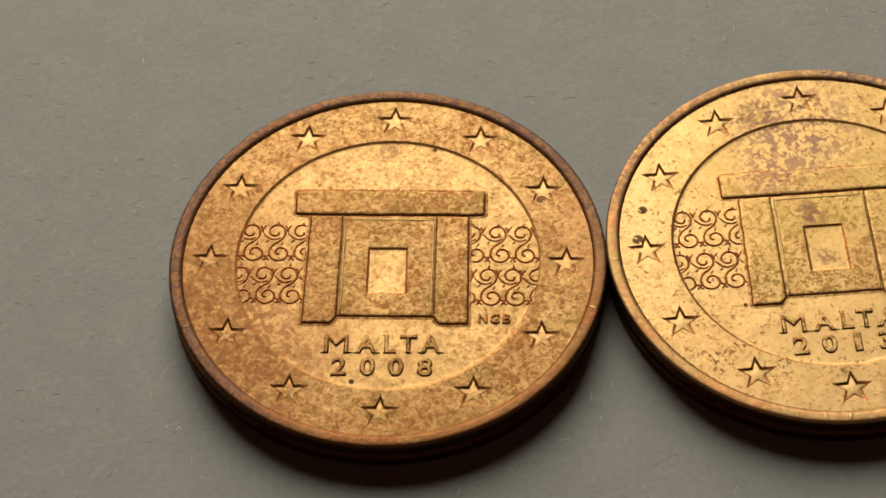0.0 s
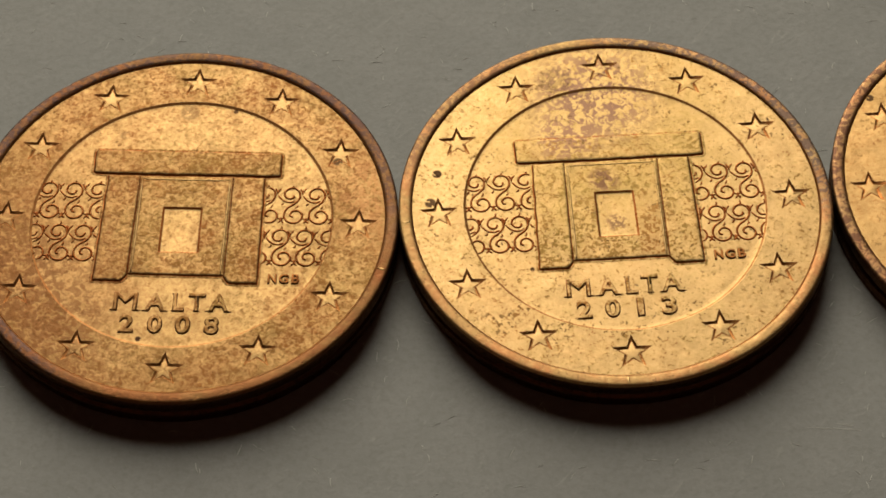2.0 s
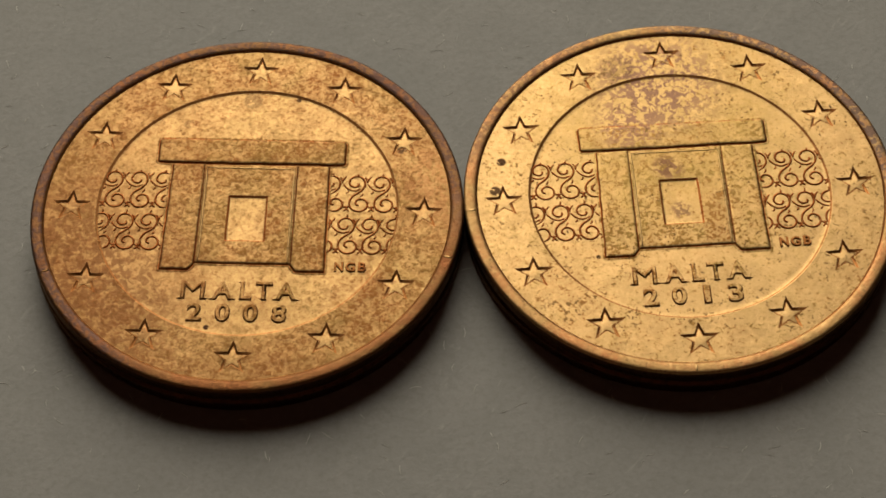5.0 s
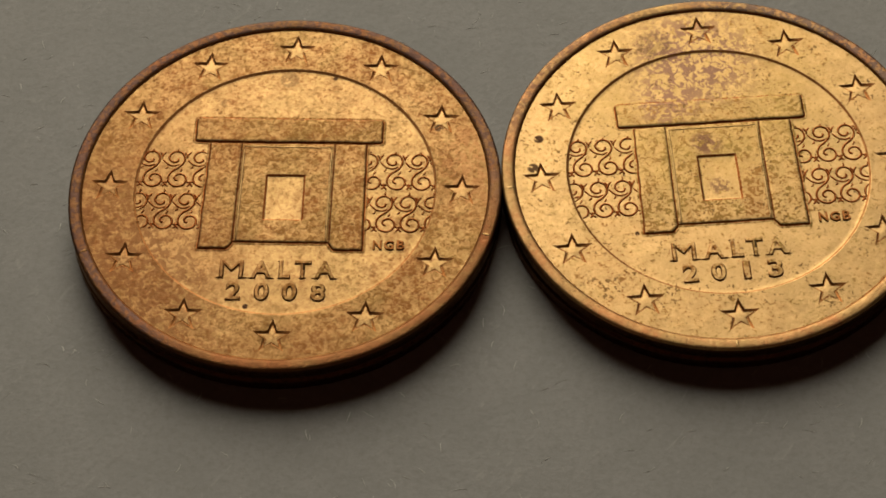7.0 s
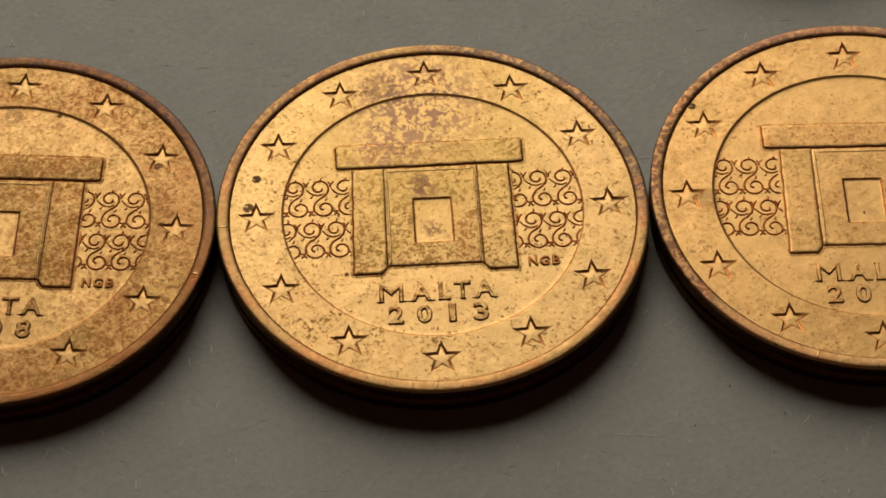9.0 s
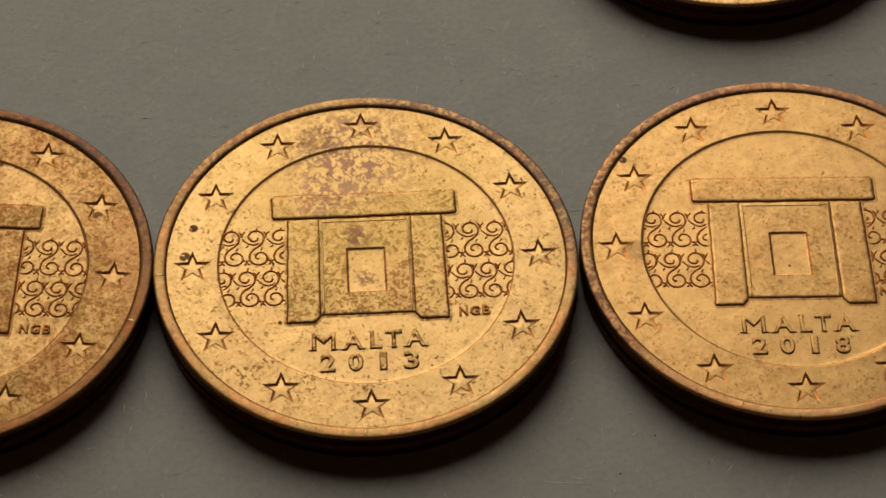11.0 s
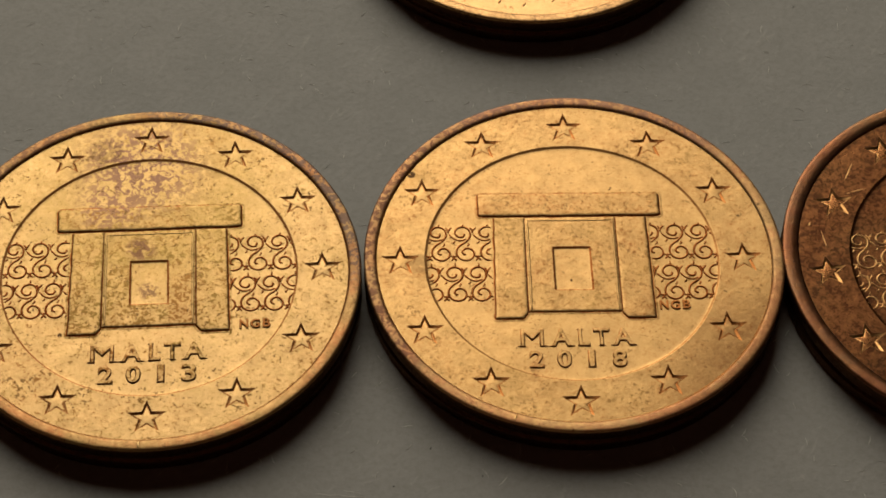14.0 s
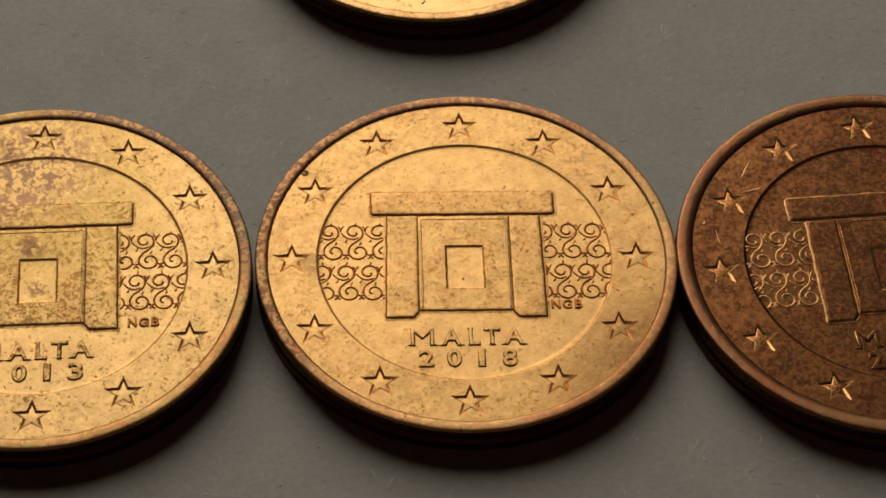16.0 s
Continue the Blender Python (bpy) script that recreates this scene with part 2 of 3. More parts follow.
def coin_rim(at, grow):
    """The rounded rim and the wall down to the face."""
    prof = [SHOULDER, (9.394, 1.54), (9.378, 1.578), (9.345, 1.605), (9.295, RIM - 0.005), (9.23, RIM), (9.12, RIM), (9.02, RIM - 0.005), (8.975, RIM - 0.02), (8.945, RIM - 0.05), (8.915, RING + 0.02), (R_RIM, RING - 0.01)]
    return turned(prof, at, grow)


def star_places():
    return [(R_STARS * math.sin(i * math.pi / 6), R_STARS * math.cos(i * math.pi / 6)) for i in range(12)]


def border_ring(at):
    """The raised band between rim and field, pierced where the stars are sunk."""
    bm = bmesh.new()

    def ring(pts):
        return [bm.verts.new((p.x, p.y, RING)) for p in pts]

    fill(bm, [ring(circle(R_RIM + 0.05, 192, at)), ring(circle(R_FIELD, 192))] + [ring(star_outline(STAR, c)) for c in star_places()])
    return bm


def sunk_star():
    bm = bmesh.new()
    loft(bm, star_outline(STAR), [(0, RING), (0.008, RING - 0.008), (0.075, RING - 0.102), (0.085, RING - 0.104), (0.115, RING - 0.088), (0.14, RING - 0.084)])
    return bm


def field_disc():
    bm = bmesh.new()
    loft(bm, circle(R_FIELD, 192), [(0, RING), (0.025, RING - 0.006), (0.105, FIELD + 0.007), (0.145, FIELD), (0.3, FIELD)])
    return bm


def ridge(bm, pts, w, h, z0, taper=True):
    """A rounded ridge along a line of points."""
    k, rows = len(pts), []
    if k < 2:
        return
    for i, p in enumerate(pts):
        t = (pts[min(i + 1, k - 1)] - pts[max(i - 1, 0)]).normalized()
        n = Vector((-t.y, t.x))
        s = min(1.0, 0.35 + 0.3 * min(i, k - 1 - i)) if taper else 1.0
        rows.append([bm.verts.new((p.x + n.x * w * s * a, p.y + n.y * w * s * a, z0 + h * s * b)) for a, b in ((1, -0.1), (0.62, 0.6), (0.26, 0.96), (-0.26, 0.96), (-0.62, 0.6), (-1, -0.1))])
    for a, b in zip(rows, rows[1:]):
        for i in range(5):
            bm.faces.new((a[i], b[i], b[i + 1], a[i + 1]))
    bm.faces.new(rows[0])
    bm.faces.new(list(reversed(rows[-1])))


def half_scroll(start, turns, radii):
    """A spiral from a start point inwards, counter-clockwise, about the origin."""
    a0, k, out = math.atan2(start.y, start.x), 44, []
    for i in range(k):
        q = turns[-1] * i / (k - 1)
        r, a = float(np.interp(q, turns, (start.length, *radii))), a0 + q * 2 * math.pi
        out.append(Vector((r * math.cos(a), r * math.sin(a))))
    for _ in range(3):
        out = [out[0]] + [(a + b * 2 + c) / 4 for a, b, c in zip(out, out[1:], out[2:])] + [out[-1]]
    return out


def s_scroll(low, high):
    """Two spirals of one hand, the lower one larger, which meet half-way in an S."""
    low, high = Vector(low), Vector(high)
    mid = low.lerp(high, 0.52)
    lower = half_scroll(mid - low, (0.0, 0.08, 0.22, 0.47, 0.72, 0.97, 1.22, 1.42), (0.53, 0.47, 0.42, 0.35, 0.29, 0.18, 0.06))
    upper = half_scroll(mid - high, (0.0, 0.08, 0.22, 0.47, 0.72, 0.97, 1.22), (0.45, 0.38, 0.38, 0.32, 0.22, 0.07))
    return [high + p for p in reversed(upper)] + [low + p for p in lower[1:]]


def scrollwork(side):
    """The scrolls beside the stones, each one a mesh of its own."""
    made, edge = [], 3.58

    def keep(p):
        return p.x * side > edge and p.length < R_FIELD - 0.06 and -2.4 < p.y < 2.1

    def draw(pts, w, h):
        run = []
        for p in pts + [None]:
            if p is not None and keep(p):
                run.append(p)
            else:
                if len(run) > 3:
                    ridge(bm, run, w, h, FIELD)
                run = []

    def stroke(p, moves, w=0.046, h=0.042):
        """A smooth line through a start and further points, given from an origin."""
        pts = [Vector((p[0] + x, p[1] + y)) for x, y in moves]
        line = []
        for i in range(len(pts) - 1):
            a, b, c, d = pts[max(i - 1, 0)], pts[i], pts[i + 1], pts[min(i + 2, len(pts) - 1)]
            for j in range(6):
                q = j / 6
                line.append(0.5 * (b * 2 + (c - a) * q + (a * 2 - b * 5 + c * 4 - d) * q * q + (b * 3 - a - c * 3 + d) * q ** 3))
        draw(line + [pts[-1]], w, h)

    rows = ((1.58, 0.44, -3.83 if side < 0 else 3.61, 1.1), (-0.71, -1.82, -4.28 if side < 0 else 4.35, 1.06))
    for top, bottom, phase, pitch in rows:
        for j in range(-4, 5):
            bm = bmesh.new()
            hi = (phase + j * pitch, top)
            lo = (hi[0] + 0.19, bottom)
            draw(s_scroll(lo, hi), 0.054, 0.05)
            stroke(hi, ((-0.61, -0.04), (-0.37, -0.31), (-0.08, -0.42), (0.2, -0.32)))
            stroke(hi, ((-0.62, 0.0), (-0.60, 0.16), (-0.46, 0.36)), 0.045)
            stroke(hi, ((-0.62, 0.0), (-0.64, 0.18), (-0.74, 0.34)), 0.045)
            stroke(hi, ((0.02, 0.42), (0.07, 0.50), (0.04, 0.60)), 0.04)
            stroke(hi, ((-0.33, -0.42), (-0.36, -0.52), (-0.44, -0.56)), 0.04)
            stroke(lo, ((0.36, -0.12), (0.50, -0.20), (0.66, -0.12)))
            stroke(lo, ((0.51, -0.10), (0.52, -0.26), (0.40, -0.40)), 0.05)
            stroke(lo, ((0.51, -0.10), (0.55, -0.28), (0.66, -0.40)), 0.05)
            stroke(lo, ((0.02, 0.40), (0.10, 0.50), (0.09, 0.58)), 0.04)
            if bm.verts:
                made.append(bm)
            else:
                bm.free()
    return made


def trilithon_lintel():
    bm = bmesh.new()
    out = hewn([(-4.22, 2.47), (4.18, 2.47), (4.16, 3.84), (-4.20, 3.86)], 0.2, 0.25, 0.035, 3.0)
    loft(bm, out, relief_profile(RELIEF - FIELD + 0.008, 0.078))
    return bm


def trilithon_pillar(side):
    bm = bmesh.new()
    xs = [(2.02, 2.46), (3.50, 2.46), (3.60, -3.30), (2.30, -3.30), (2.06, -2.96)]
    pts = [(x * side, y) for x, y in xs]
    if side > 0:
        pts.reverse()
    loft(bm, hewn(pts, 0.09, 0.25, 0.025, 5.0 + side), relief_profile(RELIEF - FIELD, 0.072))
    return bm


def trilithon_slab():
    """The slab between the pillars, with its square opening cut through."""
    bm = bmesh.new()
    z = RELIEF - 0.012
    out = hewn([(-2.12, -2.92), (2.13, -2.92), (2.10, 2.46), (-2.11, 2.46)], 0.06, 0.3, 0.02, 9.0)
    hole = hewn([(-0.88, -1.72), (0.90, -1.72), (0.87, 0.74), (-0.88, 0.74)], 0.05, 0.3, 0.02, 11.0)
    _, top = loft(bm, out, relief_profile(z - FIELD, 0.065), cap=False)
    lip = [bm.verts.new((p.x, p.y, z)) for p in hole(0)]
    fill(bm, [top, lip])
    return bm


def slab_frame():
    """The fine raised line along the sides and the top of the slab."""
    bm = bmesh.new()
    rnd = random.Random(3)
    corners = [(-1.93, -2.86), (-1.95, 2.24), (1.93, 2.24), (1.95, -2.86)]
    for a, b in zip(corners, corners[1:]):
        a, b = Vector(a), Vector(b)
        ridge(bm, [a.lerp(b, i / 20) + Vector((rnd.uniform(-1, 1), rnd.uniform(-1, 1))) * 0.008 for i in range(21)], 0.055, 0.022, RELIEF - 0.012)
    return bm


def trilithon_opening():
    bm = bmesh.new()
    z = RELIEF - 0.012
    hole = hewn([(-0.88, -1.72), (0.90, -1.72), (0.87, 0.74), (-0.88, 0.74)], 0.05, 0.3, 0.02, 11.0)
    loft(bm, hole, [(-0.03, z + 0.001), (0.0, z - 0.006), (0.075, FIELD + 0.012), (0.11, FIELD + 0.005), (0.16, FIELD + 0.004)])
    return bm


def struck_text(items, height, z0, depth, thin=0.0):
    """Raised letters: items of (character, centre x, centre y, width)."""
    bm = bmesh.new()
    for char, cx, cy, width in items:
        cu = bpy.data.curves.new("glyph", "FONT")
        cu.body, cu.size, cu.extrude, cu.bevel_depth, cu.bevel_resolution, cu.offset, cu.resolution_u = char, 1.0, 0.002, 0.042, 3, -0.026 - (thin if char == "M" else thin - 0.016), 6
        ob = new("glyph", cu)
        me = bpy.data.meshes.new_from_object(ob.evaluated_get(bpy.context.evaluated_depsgraph_get()))
        co = np.array([v.co[:] for v in me.vertices])
        lo, hi = co.min(0), co.max(0)
        g = bmesh.new()
        g.from_mesh(me)
        for v in g.verts:
            q = v.co
            v.co = Vector((cx + ((q.x - lo[0]) / (hi[0] - lo[0]) - 0.5) * width, cy + ((q.y - lo[1]) / (hi[1] - lo[1]) - 0.5) * height, z0 + (q.z - lo[2]) / (hi[2] - lo[2]) * 2 * depth - depth))
        g.to_mesh(me)
        g.free()
        bm.from_mesh(me)
        bpy.data.objects.remove(ob)
        bpy.data.meshes.remove(me)
        bpy.data.curves.remove(cu)
    return bm


DIGIT_X = (-1.83, -0.62, 0.58, 1.80)


def year_items(year):
    return [(c, x, -5.45, 0.34 if c == "1" else 0.66) for c, x in zip(year, DIGIT_X)]


NAME_ITEMS = [("M", -1.99, -4.31, 1.04), ("A", -0.71, -4.31, 0.88), ("L", 0.30, -4.30, 0.52), ("T", 1.07, -4.29, 0.74), ("A", 2.02, -4.28, 0.88)]
SERIFS = [(-2.50, -4.74, 0.15), (-1.47, -4.74, 0.17), (-1.12, -4.75, 0.16), (-0.29, -4.75, 0.17), (0.11, -4.73, 0.12), (0.11, -3.86, 0.13), (1.08, -4.72, 0.15), (1.62, -4.72, 0.16), (2.44, -4.72, 0.17)]
MARK_ITEMS = [("N", 4.20, -2.95, 0.40), ("G", 4.70, -2.95, 0.44), ("B", 5.20, -2.94, 0.36)]


def coin(x, y, turn, year, mats, label, at=(0.0, 0.0), grow=0.09, mark=(0.0, 0.0), nicks=(), scratches=()):
    """A two-cent piece, face up. mats: its metals, as coin_mats() gives them."""
    m_rim, m_band, m_field, m_stone, m_worn, m_edge, m_relief_tint, m_step, m_ink = mats
    thing = tagged(new("coin"), label, "coin", "row of coins")
    thing.matrix_world = pose(x * MM, y * MM, 0, 0, 0, turn)
    part("edge", coin_edge(at, grow), m_edge, thing, "edge with a groove round it, its shade put into the dark colour")
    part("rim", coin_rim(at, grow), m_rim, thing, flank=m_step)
    part("border_band", border_ring(at), m_band, thing, smooth=False)
    first = None
    for sx, sy in star_places():
        if first is None:
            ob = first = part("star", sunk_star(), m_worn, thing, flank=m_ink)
        else:
            ob = new("star", first.data)
            ob.parent = thing
        ob.location = (sx * MM, sy * MM, 0)
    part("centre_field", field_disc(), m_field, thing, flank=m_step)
    part("lintel", trilithon_lintel(), m_stone, thing, flank=m_relief_tint)
    part("pillar", trilithon_pillar(-1), m_stone, thing, flank=m_relief_tint)
    part("pillar", trilithon_pillar(1), m_stone, thing, flank=m_relief_tint)
    slab = part("door_slab", trilithon_slab(), m_stone, thing, flank=m_relief_tint)
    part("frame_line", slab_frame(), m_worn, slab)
    part("opening", trilithon_opening(), m_field, slab, flank=m_relief_tint)
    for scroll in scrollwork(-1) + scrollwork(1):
        part("scroll", scroll, m_relief_tint, thing)
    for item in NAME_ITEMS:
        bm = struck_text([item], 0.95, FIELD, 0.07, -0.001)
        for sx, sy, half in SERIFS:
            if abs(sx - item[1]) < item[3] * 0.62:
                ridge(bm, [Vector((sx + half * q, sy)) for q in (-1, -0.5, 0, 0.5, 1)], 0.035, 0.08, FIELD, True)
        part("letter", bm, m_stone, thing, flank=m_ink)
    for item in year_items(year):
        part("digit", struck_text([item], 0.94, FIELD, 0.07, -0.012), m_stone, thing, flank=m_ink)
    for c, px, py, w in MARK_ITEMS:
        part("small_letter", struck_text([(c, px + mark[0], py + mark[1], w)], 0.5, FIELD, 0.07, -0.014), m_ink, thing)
    for angle in nicks:
        a, bm = radians(angle), bmesh.new()
        ridge(bm, [Vector((at[0] + r * math.cos(a), at[1] + r * math.sin(a))) for r in (9.0, 9.1, 9.2, 9.3, 9.37)], 0.09, 0.025, RIM - 0.008)
        part("rim_nick", bm, m_worn, thing)
    for sx, sy, angle, length in scratches:
        d, bm = Vector((math.cos(radians(angle)), math.sin(radians(angle)))) * length / 6, bmesh.new()
        ridge(bm, [Vector((sx, sy)) + d * k for k in range(-3, 4)], 0.03, 0.014, RING)
        part("scratch", bm, m_relief_tint, thing)
    return thing


# ---- the setting ----
def structure(name, bm, mat, label, category):
    return tagged(part(name, bm, mat, None, "", False), label, category, kind="structure")


bm = bmesh.new()
box(bm, -600, 640, -310, 480, -30, -1.2)
structure("table", bm, M_TABLE, "dark wooden table top under the card", "table")
bm = bmesh.new()
box(bm, -340, 400, -260, 300, -1.2, 0)
structure("ground", bm, M_PAPER, "grey-green card sheet with fine paper grain", "card")
bm = bmesh.new()
box(bm, -900, 900, -320, 700, -790, -750)
structure("floor", bm, M_TABLE, "dark wooden floor of the dim room", "floor")
bm = bmesh.new()
box(bm, -900, 900, -320, 700, 1000, 1040)
structure("ceiling", bm, M_WALL, "plain painted ceiling of the dim room", "ceiling")
# Unseen walls; the south one is an added red reflector.
for wall_name, span in (("wall_north", (-900, 900, 700, 740)), ("wall_south", (-900, 900, -360, -320)), ("wall_east", (900, 940, -360, 740)), ("wall_west", (-940, -900, -360, 740))):
    bm = bmesh.new()
    box(bm, *span, -790, 1040)
    structure(wall_name, bm, M_RED_BOUNCE if wall_name == "wall_south" else M_WALL, "unseen painted wall added to close the dim room", "wall")

# ---- the coins ----
COPPER, BROWN, PINKISH = (0.280, 0.177, 0.073), (0.122, 0.057, 0.017), (0.062, 0.035, 0.029)


def towards(x, y, angle, start, paint, strength=0.85, even=0.25):
    """A stain that covers the side of a coin which lies at an angle, from a distance of its centre on."""
    a = radians(angle)
    return (x + 60 * math.cos(a), y + 60 * math.sin(a), 60 - start - 2.5, 2.5, paint, strength, even)


def coin_mats(name, clean, tarnish, covers, shift, rim=PINKISH, worn=0.15, rim_stains=(), relief_tint=(0.32, 0.098, 0.027), step=(0.29, 0.122, 0.041), ink=(0.27, 0.108, 0.034), flank=0.5, **more):
    """Metals of rim, band, field, stonework, worn relief, edge, and the tints of the relief flanks, of the steps round
    it and of the letters, which hold tarnish and outline shade.
    """
    out = [coin_metal(f"{name}_rim", clean, rim, covers[0], shift=shift + 0.05, **{**more, "crisp": 0.05, "stain_shades": more.get("stain_shades", ()) + rim_stains})]
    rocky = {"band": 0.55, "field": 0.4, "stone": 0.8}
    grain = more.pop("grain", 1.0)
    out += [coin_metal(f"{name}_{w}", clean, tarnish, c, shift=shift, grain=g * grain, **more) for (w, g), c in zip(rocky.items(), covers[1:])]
    out.append(coin_metal(f"{name}_worn", clean, tarnish, worn, shift=shift, grain=0.5 * grain, **more))
    # Coin side: its shade is put into the colour, far darker than the faces.
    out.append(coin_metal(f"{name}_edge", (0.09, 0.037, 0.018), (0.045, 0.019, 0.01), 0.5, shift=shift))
    # Tarnish and the shade of steep relief faces, both put into the colour.
    for key, paint in (("relief_tint", relief_tint), ("step", step), ("ink", ink)):
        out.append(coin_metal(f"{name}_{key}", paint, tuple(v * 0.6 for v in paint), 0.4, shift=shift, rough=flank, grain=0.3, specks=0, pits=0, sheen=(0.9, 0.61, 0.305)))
    return out


coin(0, 0, 0, "2008", coin_mats("copper_brown", COPPER, BROWN, (1.15, 0.62, 0.36, 0.70), 0.0, relief_tint=(0.29, 0.088, 0.024), rim=(0.135, 0.062, 0.027), rim_stains=(towards(0, 0, 100, 2.0, PINKISH), towards(0, 0, 30, 6.5, PINKISH), towards(0, 0, 190, 4.0, PINKISH)), specks=0.4, crisp=0.12, pits=0.4, rough=0.34, grain=0.8,
     blots=((6.62, 3.46, 0.25, 0.8), (-1.25, -6.21, 0.14, 1.0), (1.85, 6.18, 0.12, 0.9), (-0.22, 6.07, 0.45, 0.4), (-3.0, 4.7, 0.25, 0.3)),
     # First three rows: tarnish, and dimming away from the lamp put into the colour.
     stain_shades=((-13.0, 0.0, 5.0, 9.0, (0.14, 0.062, 0.021), 0.4, 0.7), (1.5, -14.0, 5.0, 5.0, (0.125, 0.054, 0.018), 0.5, 0.6), (-9.4, -5.8, 4.2, 6.0, (0.096, 0.038, 0.013), 0.75, 0.4), (9.0, 1.5, 1.0, 3.0, (0.244, 0.122, 0.049), 0.6, 0.2))),
     "worn two-cent copper coin of 2008, brown tarnish on its band", nicks=(-15.1, 203.0))
coin(18.93, 1.43, 5.44, "2013", coin_mats("copper_stained", (0.356, 0.230, 0.098), (0.190, 0.106, 0.032), (0.8, 0.34, 0.26, 0.64), 0.13, rim=(0.305, 0.171, 0.079), rim_stains=(towards(18.93, 1.43, 48, 4.5, (0.091, 0.061, 0.055)), towards(18.93, 1.43, 140, 6.5, (0.122, 0.061, 0.04), 0.75)), specks=0.8, crisp=0.5, pits=0.7, grain=0.6,
     stain_shades=((18.2, 6.0, 3.0, 5.0, (0.305, 0.201, 0.061), 0.55, 0.5), (17.9, 7.6, 1.0, 3.2, (0.159, 0.083, 0.061), 0.85, 0.0), (18.99, 0.49, 0.25, 0.4, (0.122, 0.061, 0.037), 0.7, 0.0), (18.4, 2.75, 0.35, 0.55, (0.146, 0.073, 0.043), 0.85, 0.1), (16.6, 4.9, 0.5, 1.6, (0.171, 0.088, 0.061), 0.7, 0.0)),
     blots=((11.05, 2.86, 0.22, 0.95), (10.83, 1.26, 0.26, 0.9), (15.38, -2.11, 0.12, 0.9), (16.2, 8.36, 0.8, 0.35), (25.8, 6.4, 0.14, 0.8))),
     "bright copper coin of 2013 with purplish stains and dark specks", nicks=(182.7, 268.0))
coin(37.83, 3.18, 3.60, "2018", coin_mats("copper_bright", (0.420, 0.258, 0.102), (0.275, 0.142, 0.05), (0.7, 0.26, 0.12, 0.40), 0.31, rim=(0.36, 0.205, 0.11), rim_stains=(towards(37.83, 3.18, 165, 3.0, (0.122, 0.055, 0.037)), towards(37.83, 3.18, 85, 5.5, (0.207, 0.11, 0.073)), towards(37.83, 3.18, -35, 6.0, (0.244, 0.11, 0.049), 0.7)), relief_tint=(0.38, 0.125, 0.035), ink=(0.42, 0.165, 0.050), step=(0.38, 0.18, 0.062), specks=0.7, streak=0.2, grain=0.5, rough=0.42, crisp=0.3, pits=0.5, olive=0.04,
     blots=((30.36, 7.72, 0.2, 0.9), (37.83, 2.05, 0.09, 0.9), (45.39, 6.15, 0.15, 0.6), (30.9, 2.6, 0.6, 0.3)),
     # Lower right side: the fading lamp reflection, painted as darker copper.
     stain_shades=((48.5, -4.0, 3.7, 4.3, (0.13, 0.05, 0.018), 0.6, 0.75),)),
     "clean bright copper coin of 2018 with a tarnished rim", at=(0.09, 0.1), grow=0.07, mark=(-0.24, 0.38), nicks=(251.0,))
coin(57.02, 4.17, 8.06, "20", coin_mats("copper_dark", (0.215, 0.090, 0.033), (0.048, 0.018, 0.008), (0.75, 0.66, 0.72, 0.78), 0.47, rim=(0.17, 0.085, 0.052), step=(0.11, 0.043, 0.017), relief_tint=(0.66, 0.39, 0.16), ink=(0.48, 0.26, 0.10), flank=0.36, specks=0.5, rough=0.28, grain=0.5, worn=0.1, crisp=0.1),
     "dark brown tarnished copper coin, its relief edges in brighter copper", at=(-0.05, 0.1), grow=0.24, scratches=((-5.7, 5.65, 60, 1.1), (-5.6, 4.45, 12, 1.0), (-7.6, 1.8, 95, 1.0), (-8.1, 2.75, 60, 0.2)))


def value_side_field():
    bm = bmesh.new()
    loft(bm, circle(R_RIM + 0.05, 160), [(0, RING), (0.1, RING), (0.4, RING)])
    return bm


def raised_star(r):
    bm = bmesh.new()
    loft(bm, star_outline(r), [(-0.01, RING - 0.01), (0.02, RING + 0.04), (0.05, RING + 0.055)])
    return bm


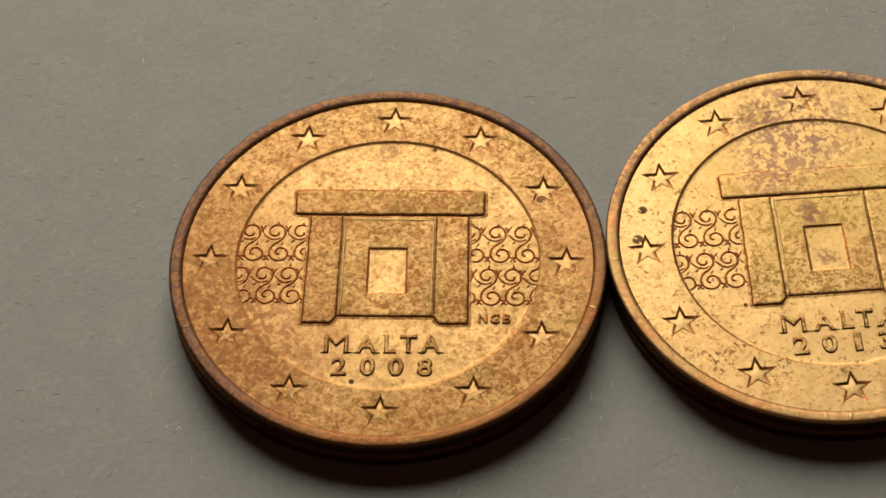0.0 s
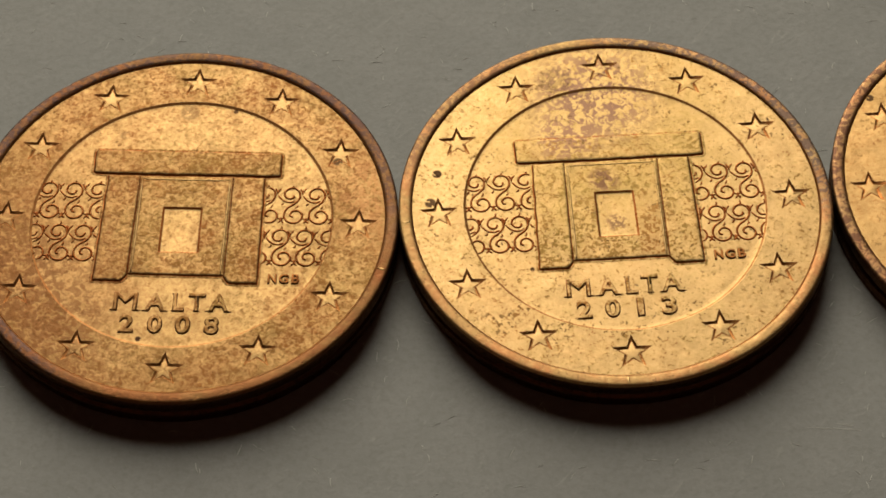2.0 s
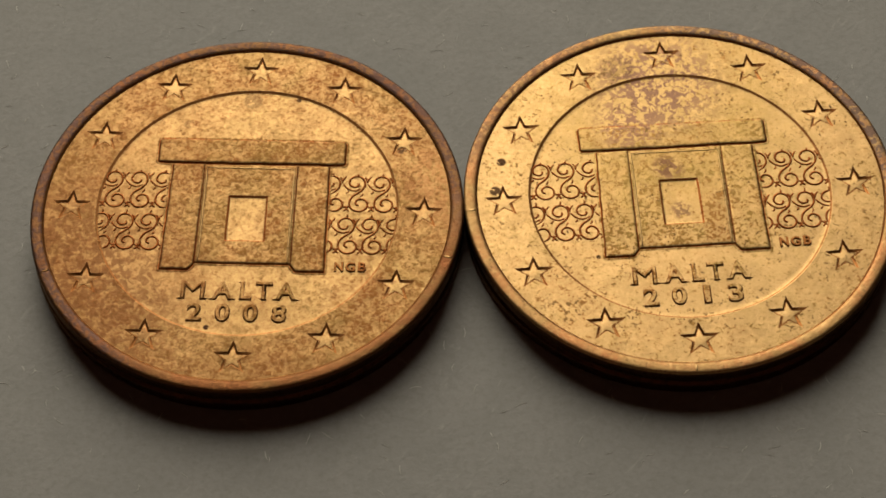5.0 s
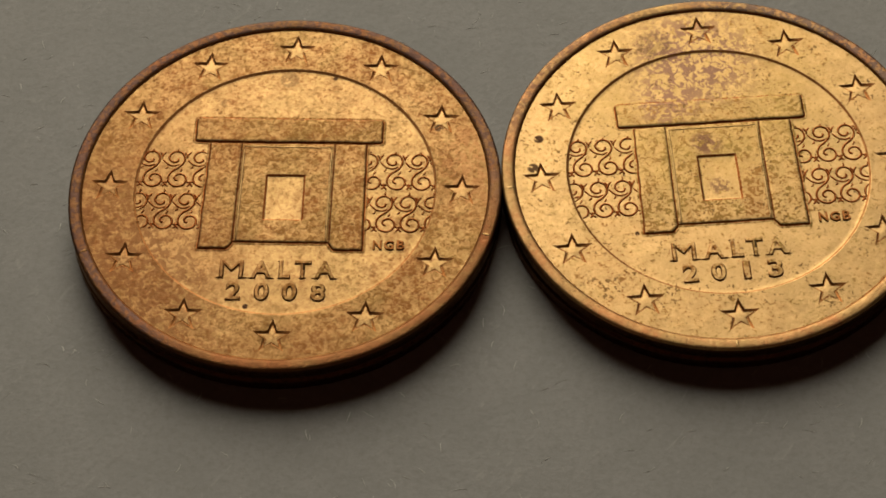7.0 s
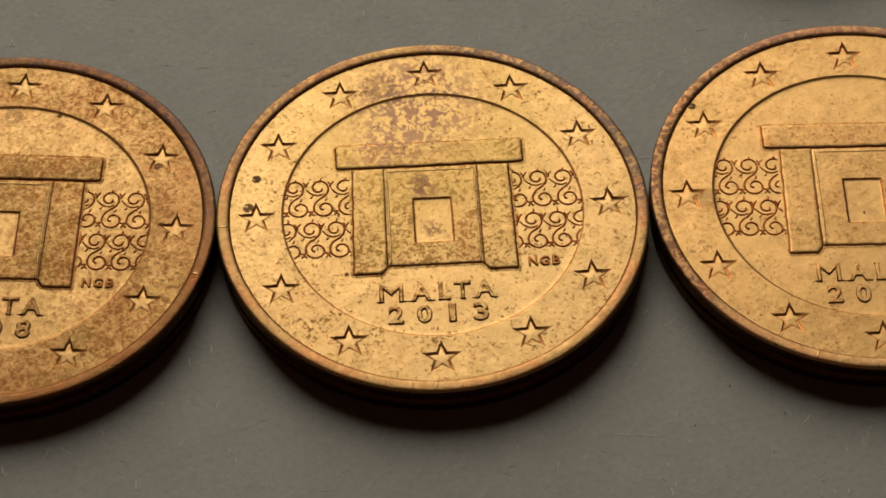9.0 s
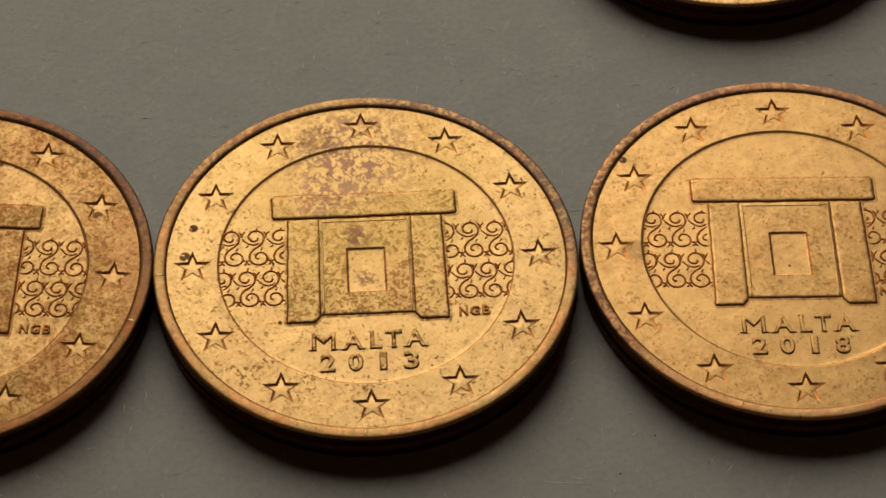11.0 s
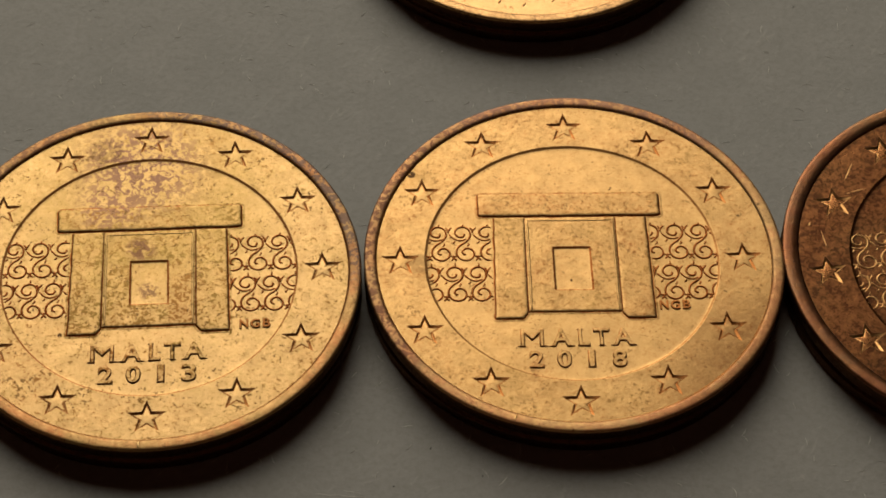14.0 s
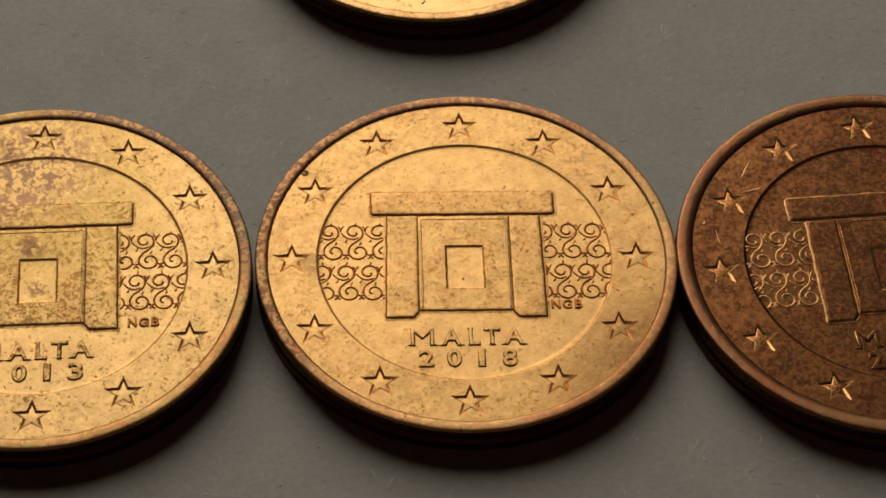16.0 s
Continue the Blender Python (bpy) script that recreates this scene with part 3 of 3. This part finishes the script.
back = tagged(new("coin"), "bright copper coin showing its value side, behind the row", "coin")
back.matrix_world = pose(35.35 * MM, 26.95 * MM, 0)
mats = coin_mats("copper_fresh", (0.476, 0.283, 0.122), (0.342, 0.189, 0.076), (0.3, 0.1, 0.05, 0.1), 0.77, specks=0.3, grain=0.4, rough=0.42)
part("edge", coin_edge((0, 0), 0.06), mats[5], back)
part("rim", coin_rim((0, 0), 0.06), mats[0], back)
part("face", value_side_field(), mats[2], back)
for sx in (-1.85, -0.65, 0.54):
    s = part("star", raised_star(0.38), mats[2], back)
    s.location = (sx * MM, -7.4 * MM, 0)
for sx, sy in ((-2.2, -7.85), (-1.2, -8.08), (0.0, -8.22), (1.4, -7.85)):
    bm = bmesh.new()
    ridge(bm, [Vector((sx + 0.07 * q, sy + 0.13 * q)) for q in (-1, -0.5, 0, 0.5, 1)], 0.07, 0.06, RING)
    part("line_end", bm, mats[2], back)


# ---- loose fibres and lint lying on the card ----
def strands(count, seed, long, wide):
    rnd, bm = random.Random(seed), bmesh.new()
    for _ in range(count):
        x, y, a = rnd.uniform(-18, 68), rnd.uniform(-16, 40), rnd.uniform(0, math.pi)
        size, bend, p, line = rnd.uniform(0.4, 1.0) * long, rnd.uniform(-1.2, 1.2), Vector((x, y)), []
        for i in range(5):
            line.append(p.copy())
            a += bend * 0.25
            p = p + Vector((math.cos(a), math.sin(a))) * size / 4
        ridge(bm, line, wide * rnd.uniform(0.7, 1.2), wide, 0.0)
    return bm


def scuff(bm, a, b, wide):
    """A faint straight scuff of lifted fibres on the card."""
    a, b = Vector(a), Vector(b)
    ridge(bm, [a.lerp(b, k / 8) + Vector((0, 0.02 * math.sin(k * 2.1))) for k in range(9)], wide, wide * 0.6, 0.0)
    return bm


fibres = scuff(scuff(strands(1500, 4, 0.6, 0.018), (27.05, -8.83), (29.29, -8.91), 0.02), (28.2, -8.6), (29.0, -8.72), 0.016)
tagged(part("paper_fibres", fibres, M_FIBRE), "pale short fibres in the surface of the card", "fibres", kind="stuff")
tagged(part("lint_specks", strands(25, 9, 0.14, 0.035), M_LINT), "tiny dark specks of lint on the card", "lint", kind="stuff")
